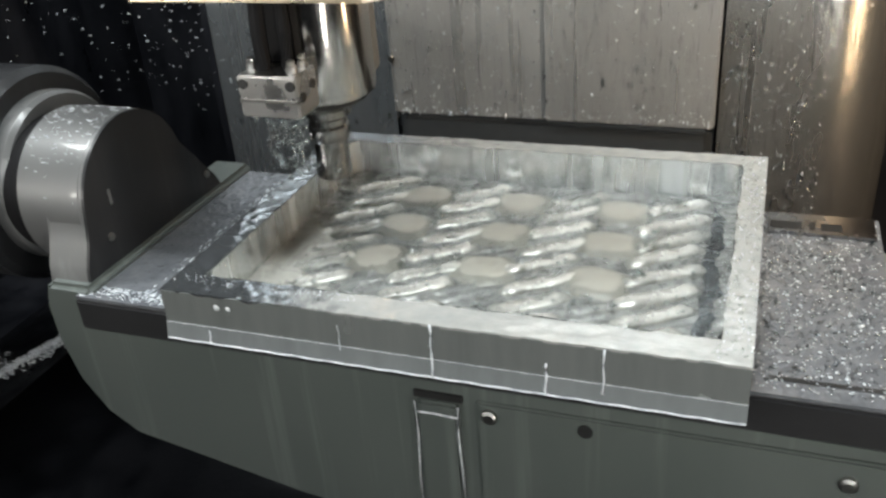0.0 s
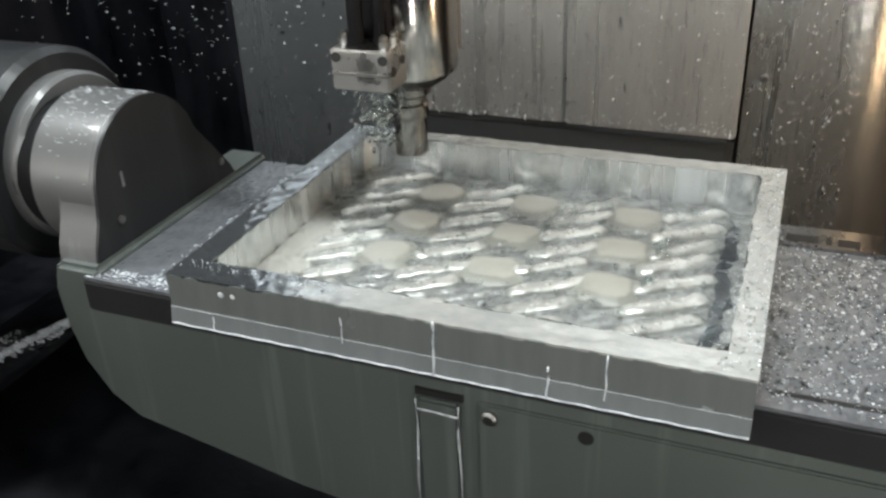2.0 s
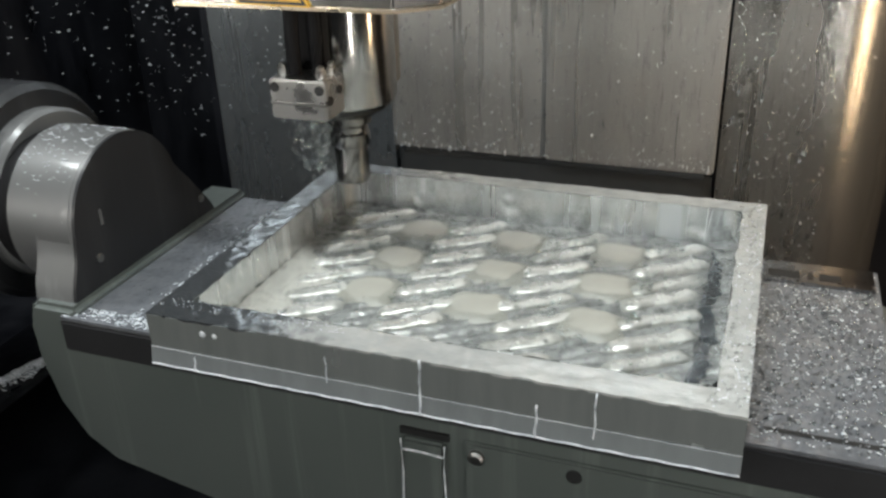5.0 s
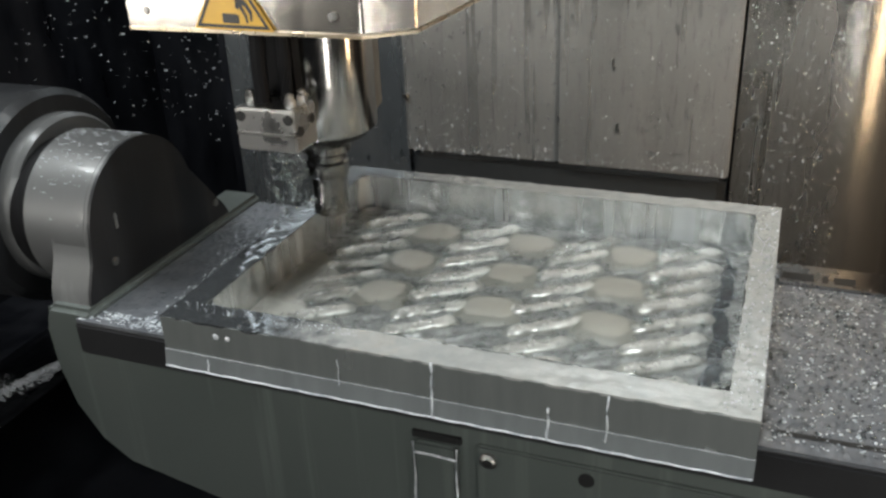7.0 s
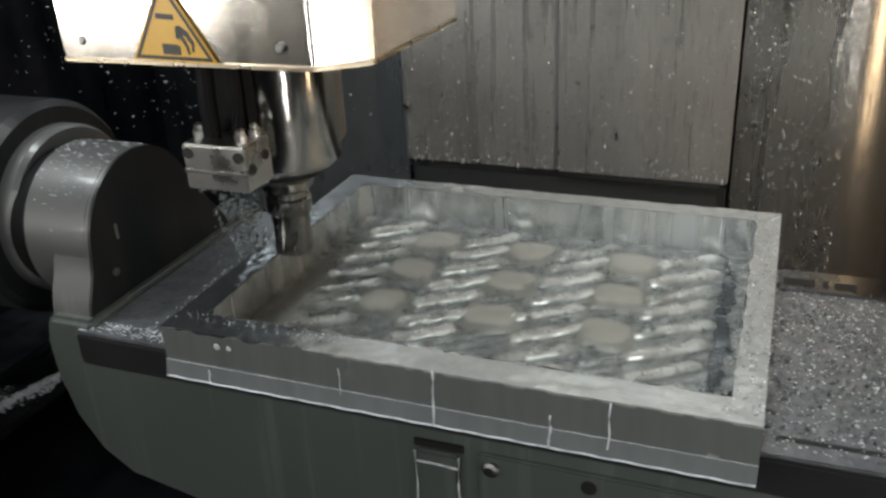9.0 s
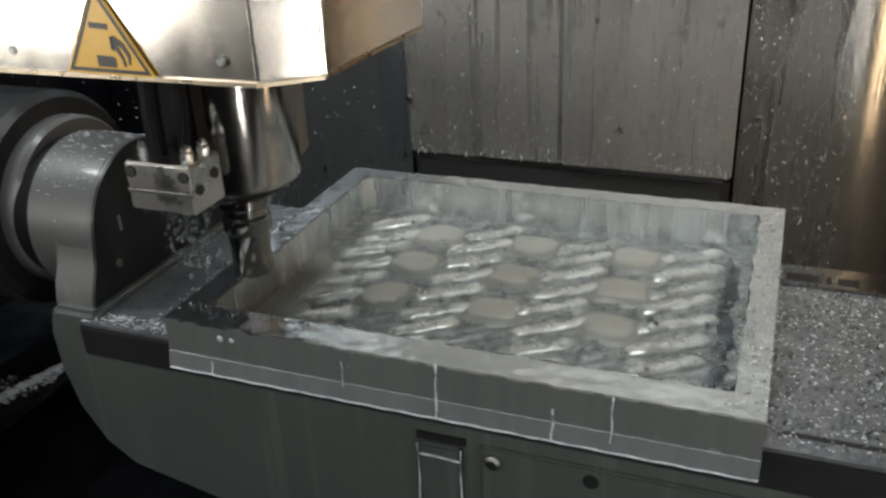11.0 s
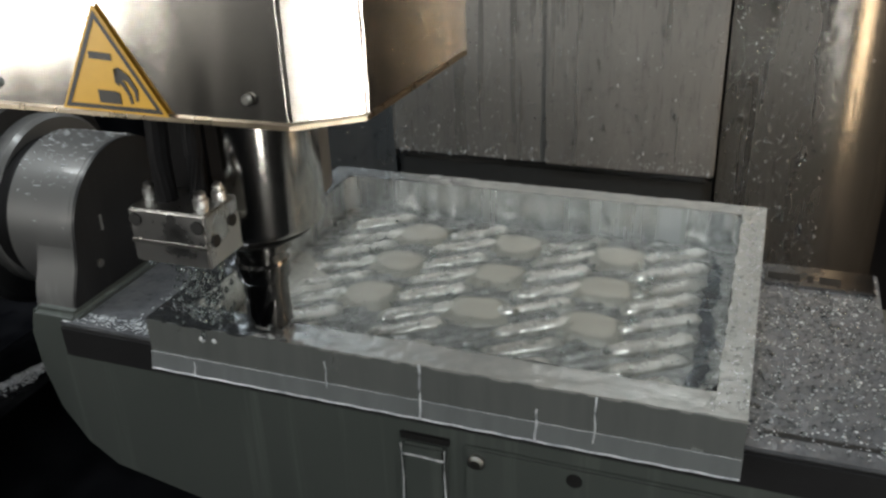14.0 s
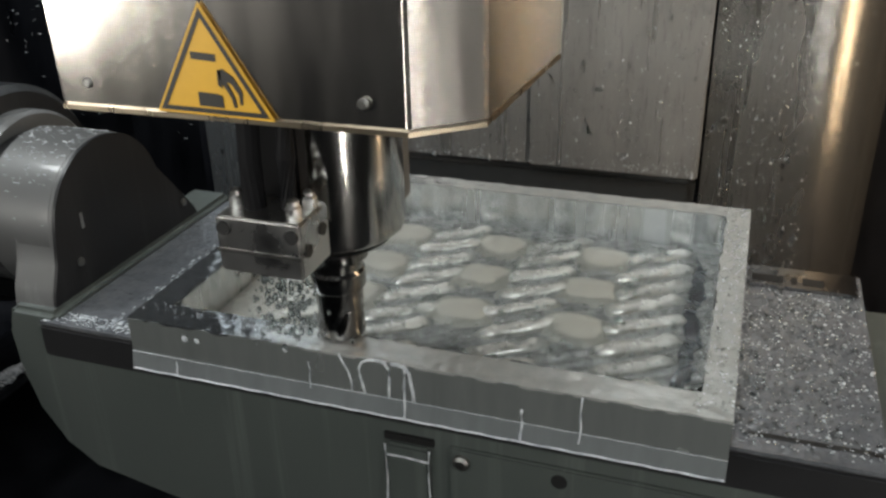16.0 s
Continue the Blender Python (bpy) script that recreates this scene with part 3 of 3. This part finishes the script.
# ---- the milling head ----
def milling_head():
    h = thing("milling_head", "milling head in a brushed steel cover with spindle and tool", "milling head")
    # cover: plan outline of its faceted front, drawn upwards
    plan = [(-0.123, -0.148), (0.130, -0.145), (0.170, -0.112), (0.177, 0.072), (-0.165, 0.072), (-0.150, -0.105)]
    part("cover", prism(plan, "z", 0.246, 0.75, 0.002), M_COVER, h)
    part("cover_lip", prism([(x, y - 0.0012) for x, y in plan], "z", 0.2430, 0.2462), M_LIP, h, "thin bright brass-toned lip")
    part("ram", box(-0.12, 0.12, 0.072, 0.70, 0.46, 0.75, 0.004), M_COVER, h, "steel ram that carries the head")
    for x, z in ((0.102, 0.262), (-0.100, 0.262)):
        part("bolt", lathe([(0.004, 0), (0.004, 0.002), (0.0025, 0.003)], 14, pose(x, -0.1465, z, 90)), M_BOLT, h)
    sm(part("spindle", lathe([(0.046, 0.1045), (0.0575, 0.1055), (0.0605, 0.108), (0.062, 0.113), (0.062, 0.26)], 96), M_SPINDLE, h))
    sm(part("spindle_housing", lathe([(0.050, 0.118), (0.055, 0.124), (0.055, 0.26)], 72, pose(0, 0.031, 0)), M_HOUSING_STEEL, h, "matt grey housing behind the spindle"))
    sm(part("seal_ring", lathe([(0.026, 0.088), (0.036, 0.089), (0.050, 0.098), (0.052, 0.1046)], 64), M_SEAL, h, "dark wet seal ring under the spindle"))
    sm(part("tool_holder", lathe([(0.0235, 0.048), (0.0245, 0.050), (0.0245, 0.064), (0.0225, 0.067), (0.0225, 0.074), (0.028, 0.078), (0.028, 0.093)], 64), M_HOLDER, h))
    # cutter: a shank with four shallow flutes at its end
    b = bmesh.new()
    rings = []
    for z in [0.0, 0.0015] + [0.004 * k for k in range(1, 9)] + [0.034, 0.049]:
        ring = []
        for k in range(64):
            a = 2 * math.pi * k / 64
            cut = 0.0011 * max(0.0, math.cos(4 * (a - z * 22))) ** 3 if z < 0.033 else 0.0
            r = (0.0195 if z == 0 else 0.0212) - cut
            ring.append(b.verts.new((r * math.cos(a), r * math.sin(a), z)))
        rings.append(ring)
    for p, q in zip(rings, rings[1:]):
        for k in range(64):
            b.faces.new((p[k], p[(k + 1) % 64], q[(k + 1) % 64], q[k]))
    b.faces.new(rings[0])
    b.faces.new(rings[-1])
    sm(part("cutter", b, M_HOLDER, h, "dark polished fluted cutter"))
    # nozzle block
    nb = part("nozzle_block", box(-0.034, 0.035, -0.122, -0.076, 0.117, 0.162, 0.002), M_NOZZLE, h, "wet bolted aluminium nozzle block")
    part("groove_line", box(-0.0335, 0.0345, -0.1228, -0.121, 0.1335, 0.1365), M_BOLT, nb)
    for x, z in ((-0.027, 0.153), (0.028, 0.152)):
        part("socket_bolt", lathe([(0.0055, 0), (0.0055, 0.002)], 16, pose(x, -0.1215, z, 90)), M_HOLE, nb)
    for y, z in ((-0.112, 0.138), (-0.088, 0.145)):
        part("socket_bolt", lathe([(0.005, 0), (0.005, 0.002)], 16, pose(0.0345, y, z, 0, 90)), M_HOLE, nb)
    part("bracket", box(-0.03, 0.012, -0.076, -0.045, 0.12, 0.25, 0.003), M_BLACK, h)
    part("hose", tube([(-0.012, -0.10, 0.162), (-0.012, -0.10, 0.20), (-0.010, -0.098, 0.25)], 0.0085), M_BLACK, h)
    part("hose", tube([(0.012, -0.092, 0.162), (0.013, -0.092, 0.20), (0.012, -0.09, 0.25)], 0.007), M_BLACK, h)
    for x, y in ((-0.027, -0.10), (0.024, -0.108), (0.027, -0.088)):
        part("fitting", lathe([(0.006, 0.162), (0.006, 0.169), (0.0045, 0.171), (0.0045, 0.174), (0.002, 0.176)], 12, pose(x, y, 0)), M_NOZZLE, h)
    # warning sign
    y = -0.1492
    corners = ((-0.0455, 0.2475), (0.0410, 0.2465), (-0.0045, 0.3195))
    cx, cz = sum(p[0] for p in corners) / 3, sum(p[1] for p in corners) / 3
    def tri(k):
        return [(cx + (px - cx) * k, cz + (pz - cz) * k) for px, pz in corners]
    sgn = part("warning_sign", prism(tri(1.0), "y", y, y + 0.001), M_YELLOW, h, "yellow triangular crush warning sign")
    b = bmesh.new()
    vo = [b.verts.new((px, y - 0.0004, pz)) for px, pz in tri(0.93)]
    vi = [b.verts.new((px, y - 0.0004, pz)) for px, pz in tri(0.80)]
    for k in range(3):
        b.faces.new((vo[k], vo[(k + 1) % 3], vi[(k + 1) % 3], vi[k]))
    part("border", b, M_SIGN_BLACK, sgn)
    def mark(pts):
        part("symbol", prism(pts, "y", y - 0.0006, y - 0.0001), M_SIGN_BLACK, sgn)
    mark([(-0.0145, 0.2838), (0.0035, 0.2828), (0.0035, 0.2875), (-0.0145, 0.2885)])
    mark([(-0.0125, 0.2535), (0.0055, 0.2530), (0.0055, 0.2605), (0.0020, 0.2620), (-0.0125, 0.2625)])
    mark([(0.0035, 0.2775), (0.0075, 0.2785), (0.0150, 0.2735), (0.0205, 0.2640), (0.0195, 0.2560), (0.0175, 0.2560), (0.0175, 0.2625), (0.0130, 0.2690), (0.0110, 0.2700), (0.0060, 0.2680)])
    mark([(0.0060, 0.2690), (0.0105, 0.2690), (0.0145, 0.2600), (0.0150, 0.2540), (0.0130, 0.2540), (0.0118, 0.2600), (0.0085, 0.2655)])
    mark([(0.0035, 0.2775), (0.0060, 0.2780), (0.0060, 0.2660), (0.0030, 0.2680)])
    # coolant spray below the block
    rnd = random.Random(4)
    spots = []
    for k in range(190):
        f = rnd.random()
        a = Vector((rnd.uniform(-0.03, 0.034), rnd.uniform(-0.118, -0.085), 0.117))
        p = a.lerp(Vector((rnd.gauss(-0.014, 0.018), rnd.gauss(-0.062, 0.014), 0.03)), f ** 1.3)
        s = rnd.uniform(0.0008, 0.0026)
        spots.append((p, (s, s, s * rnd.uniform(1, 2.0))))
    tagged(scatter("coolant_spray", spots, M_WATER, h, 8, 6), kind="stuff")
    return h


HEAD = milling_head()


# ---- coolant: drops, foam and runs ----
def coolant():
    rnd = random.Random(11)
    def clear(x, y):
        return all(abs(x - a) > 0.029 or abs(y - b) > 0.026 for a, b in PADS)
    def drops(name, n, place, size, mat, label, flat=(1, 1, 1), seg=6, rings=4):
        spots = []
        for _ in range(n):
            s = rnd.uniform(*size) * (1 if rnd.random() < 0.85 else 1.6)
            spots.append((place(), (s * flat[0], s * flat[1], s * flat[2] * rnd.uniform(0.8, 1.5))))
        return tagged(scatter(name, spots, mat, None, seg, rings), label, "coolant", kind="stuff")
    U = rnd.uniform
    for n, x0, x1, y in ((1300, -0.058, 0.47, 0.7375), (700, 0.48, 0.63, 0.760), (240, -0.40, -0.065, 0.759)):
        low = -0.085 if x0 == -0.058 else -0.25
        drops("wall_drops", n, lambda: (U(x0, x1), y, U(low, 0.45)), (0.0006, 0.0019), M_WATER, "clear coolant drops on the wet steel wall", (1, 0.7, 1.6))
        # Foam-white specks paint the lamp glints on the wall's drops.
        drops("wall_glints", n // 3, lambda: (U(x0, x1), y, low + (0.45 - low) * rnd.random() ** 1.4), (0.0003, 0.0010), M_FOAM, "pale flecks for the glints of coolant drops on the steel wall", (1.0, 0.7, 1.6))
    # a fringe of hanging drops along the lower edge of the way cover
    drops("edge_drops", 150, lambda: (U(-0.055, 0.47), 0.737, -0.090 + abs(rnd.gauss(0, 0.012))), (0.0005, 0.0013), M_FOAM, "pale drops hanging along the cover's lower edge", (0.8, 0.7, 1.7))
    drops("wall_drops", 430, lambda: (U(-0.92, -0.42), 1.198, U(-0.25, 0.6)), (0.0004, 0.0018), M_FOAM, "pale coolant drops on the dark wall", (2.4, 0.6, 0.8))
    drops("wall_drops", 430, lambda: (-0.929, U(0.1, 1.19), U(-0.2, 0.7)), (0.0004, 0.0016), M_FOAM, "pale coolant drops on the dark side wall", (0.6, 2.4, 0.8))
    drops("flying_drops", 260, lambda: (U(-0.45, 0.68), U(0.42, 0.72), 0.02 + 0.40 * rnd.random()), (0.0003, 0.0009), M_FOAM, "fine drops of coolant flying through the cabin", (1.2, 0.8, 1.2))
    drops("flying_drops", 220, lambda: (rnd.gauss(-0.42, 0.16), U(0.32, 1.0), rnd.gauss(0.16, 0.12)), (0.0003, 0.0011), M_FOAM, "spray drifting before the dark cabin wall", (2.6, 0.8, 0.7))
    # Foam-white streaks paint the wet highlights on top of the drum.
    spots = []
    for _ in range(150):
        a, x, s = radians(rnd.gauss(105, 26)), U(-0.232, -0.15), U(0.0003, 0.0009)
        spots.append(((x, 0.17 + 0.0935 * math.cos(a), 0.018 + 0.0935 * math.sin(a)), (s * U(1.5, 7), s * 0.6, s * 0.5)))
    tagged(scatter("drum_glints", spots, M_FOAM), "pale coolant streaks for the wet highlights on the trunnion drum", "coolant", kind="stuff")
    drops("table_bubbles", 1300, lambda: (U(0.552, 0.672), 0.05 + 0.33 * rnd.random() ** 0.8, -0.0535), (0.0004, 0.0017), M_WATER, "coolant bubbles on the table top", (1, 1, 0.55), 8, 5)
    # These flecks are foam and also paint the white sparkles of the wet top.
    drops("table_foam", 950, lambda: (U(0.552, 0.672), 0.05 + 0.33 * rnd.random(), -0.0535), (0.0002, 0.0011), M_FOAM, "pale foam and painted sparkles on the table top", (1.4, 1, 0.4))
    drops("table_foam", 420, lambda: (-0.002 - 0.075 * rnd.random() ** 0.7, U(0.045, 0.37), -0.0535), (0.0004, 0.0013), M_FOAM, "pale foam beside the workpiece", (0.8, 3.0, 0.5))
    drops("table_foam", 260, lambda: (U(-0.15, -0.005), 0.044 + 0.022 * rnd.random(), -0.0535), (0.0003, 0.0010), M_FOAM, "pale foam on the table's front edge", (2.6, 1, 0.3))
    drops("rim_bubbles", 420, lambda: (U(0.518, 0.549), U(0.005, 0.42), 0.0005), (0.0003, 0.0011), M_WATER, "coolant bubbles on the workpiece rim", (1, 1, 0.6))
    drops("rim_specks", 260, lambda: (U(0.518, 0.550), U(0.002, 0.42), 0.0003), (0.0002, 0.0008), M_FOAM, "fine pale specks on the workpiece rim", (1.2, 1, 0.7))
    drops("rim_bubbles", 160, lambda: (U(0.002, 0.2), U(0.018, 0.034), 0.0005), (0.0002, 0.0006), M_FOAM, "foam flecks on the workpiece rim", (1.3, 1, 0.5))
    def on_floor():
        while True:
            x, y = U(0.07, 0.52), U(0.06, 0.39)
            if clear(x, y):
                return (x, y, PZ + U(0.002, 0.009))
    drops("pocket_bubbles", 600, on_floor, (0.0006, 0.0022), M_WATER, "coolant bubbles on the pocket floor", (1, 1, 0.6))
    spots = []
    for x, y in PADS:
        for _ in range(34):
            s = U(0.0008, 0.0026)
            px, py = x + 0.036 + rnd.gauss(0, 0.006) - 0.075 * (rnd.random() < 0.5), y + 0.012 + rnd.gauss(0, 0.010)
            if clear(px, py):
                spots.append(((px, py, PZ + U(0.003, 0.008)), (s, s, s * 0.7)))
    tagged(scatter("pocket_bubbles", spots, M_WATER, None, 8, 6), "coolant bubbles gathered beside the pads", "coolant", kind="stuff")
    # clear coolant standing in the pocket and running over the table top
    def sheet(name, x0, x1, y0, y1, z, amp, label, nx, ny):
        vs = [(x, y, z + amp * (noise.noise(Vector((x * 38, y * 38, 3))) + 0.5 * noise.noise(Vector((x * 110, y * 110, 7))))) for y in np.linspace(y0, y1, ny) for x in np.linspace(x0, x1, nx)]
        fs = [(j * nx + i, j * nx + i + 1, (j + 1) * nx + i + 1, (j + 1) * nx + i) for j in range(ny - 1) for i in range(nx - 1)]
        me = bpy.data.meshes.new(name)
        me.from_pydata(vs, [], fs)
        me.materials.append(M_SHEET)
        for p in me.polygons:
            p.use_smooth = True
        tagged(new(name, me), label, "coolant", kind="stuff")
    sheet("pocket_coolant", PX0 + 0.002, PX1 - 0.002, PY0 + 0.002, PY1 - 0.002, PZ + 0.0040, 0.0016, "clear coolant standing in the pocket", 170, 130)
    # milky film slopping over the inner edges of the rim
    spots = []
    for _ in range(560):
        s, d = U(0.002, 0.0075), abs(rnd.gauss(0, 0.011))
        spots.append(((U(0.17, 0.52), PY0 - 0.004 + d, -0.0015 - d * 1.3), (s * U(0.8, 2.2), s * U(0.6, 1.2), s * 0.22)))
    tagged(scatter("rim_film", spots, M_RIB, None, 10, 6), "milky coolant film slopping over the rim", "coolant", kind="stuff")
    # thin foam-white tubes paint the edge highlights along the ledge and the foot of the front
    bead = thing("edge_highlight", "pale line for the highlight along the foot of the block", "coolant bead", "coolant beads")
    part("bead", tube([(0.001 + W * k / 60 * 0.997, -0.0050, -0.0535 + 0.0004 * math.sin(k * 1.7)) for k in range(61)], 0.0009, 6), M_FOAM, bead, smooth=True)
    bead = thing("edge_highlight", "faint pale line for the highlight along the ledge", "coolant bead", "coolant beads")
    part("bead", tube([(0.001 + W * k / 60 * 0.997, -0.0016, -0.0362 + 0.0003 * math.sin(k * 2.3)) for k in range(61)], 0.00032, 6), M_FOAM, bead, smooth=True)
    # two drops on the front face
    for x, r in ((0.0615, 0.0034), (0.0745, 0.0027)):
        d = thing("coolant_drop", "bright coolant drop on the block's front", "coolant drop", "front drops")
        part("drop", lathe([(r, 0), (r * 0.85, 0.0006), (r * 0.4, 0.0011)], 16, pose(x, 0.0, -0.0135, 90)), M_FOAM, d, smooth=True)
    # runs down the front of the workpiece
    for x, z0, z1, r in ((0.281, 0.0, -0.053, 0.0012), (0.385, -0.024, -0.053, 0.0012), (0.434, -0.002, -0.045, 0.0009), (0.19, -0.014, -0.04, 0.0006), (0.05, -0.040, -0.053, 0.0008)):
        run = thing("coolant_run", "thin pale coolant run on the block's front", "coolant run", "coolant runs")
        pts = [(x + 0.0005 * math.sin(k * 1.3 + x * 90), -0.0006 - max(0.0, (-0.0365 - (z0 + (z1 - z0) * k / 7))) * 0.16 - (0.0015 if z0 + (z1 - z0) * k / 7 < -0.0365 else 0), z0 + (z1 - z0) * k / 7) for k in range(8)]
        part("run", tube(pts, r, 6), M_FOAM, run, smooth=True)
    # streams in the sump
    vs = []
    for k in range(4200):
        f = rnd.random()
        w = rnd.gauss(0, 0.085)
        vs.append(((-0.42 - 0.30 * f + w * 0.3, 0.30 - 0.12 * f + w + 0.05 * math.sin(f * 9), -0.31 - 0.12 * f + U(-0.004, 0.004)), (U(0.001, 0.007), U(0.0005, 0.0013), U(0.0005, 0.001))))
    tagged(scatter("sump_stream", vs, M_FOAM), "foaming coolant stream on the dark chute", "coolant", kind="stuff")


coolant()



def splash():
    """Foamy runs that slop over the front edge late in the cut; built hanging from the edge."""
    sp = thing("coolant_splash", "foamy white coolant runs slopping over the block's edge", "coolant run")
    for pts, r in (
            (((0.2190, 0.0), (0.2225, -0.008), (0.2275, -0.017), (0.2295, -0.026), (0.2295, -0.036)), 0.0009),
            (((0.2640, -0.0005), (0.2560, 0.0), (0.2470, -0.001), (0.2405, -0.005), (0.2378, -0.011), (0.2382, -0.019), (0.2402, -0.027), (0.2420, -0.036)), 0.0012),
            (((0.2560, 0.0), (0.2620, -0.002), (0.2655, -0.007), (0.2660, -0.016), (0.2653, -0.026), (0.2650, -0.036)), 0.0013),
            (((0.2680, -0.001), (0.2750, -0.001), (0.2810, -0.003), (0.2845, -0.008), (0.2860, -0.018), (0.2875, -0.027), (0.2880, -0.036)), 0.0016)):
        part("run", tube([(x, -0.0004, z) for x, z in pts], r, 8), M_FOAM, sp, smooth=True)
    return sp


SPLASH = splash()

TIPS = [
    (0.0, 0.056, 0.286), (0.5, 0.058, 0.307), (1.0, 0.069, 0.319), (1.5, 0.083, 0.337), (2.0, 0.11, 0.354),
    (2.5, 0.132, 0.365), (3.0, 0.128, 0.368), (3.5, 0.103, 0.368), (4.0, 0.077, 0.372), (4.5, 0.05, 0.374),
    (7.0, 0.047, 0.274), (7.5, 0.049, 0.249), (8.0, 0.041, 0.229), (8.5, 0.041, 0.208), (9.0, 0.044, 0.187),
    (11.5, 0.032, 0.087), (12.0, 0.034, 0.061), (12.5, 0.047, 0.049), (13.0, 0.076, 0.047), (13.5, 0.1, 0.042),
    (14.0, 0.12, 0.03), (14.5, 0.143, 0.035), (15.0, 0.167, 0.04), (15.5, 0.183, 0.038), (16.0, 0.208, 0.035),
]


def motions():
    walk(SPLASH, [(0.0, pose(0, 0.0365, -0.002)), (14.4, pose(0, 0.0365, -0.002)), (14.65, pose(0, 0.012, 0.010, 45)),
                  (14.9, pose(0, 0, 0)), (16.0, pose(0.001, 0, 0))])
    walk(HEAD, [(t, pose(x, y, 0.001)) for t, x, y in TIPS])


motions()
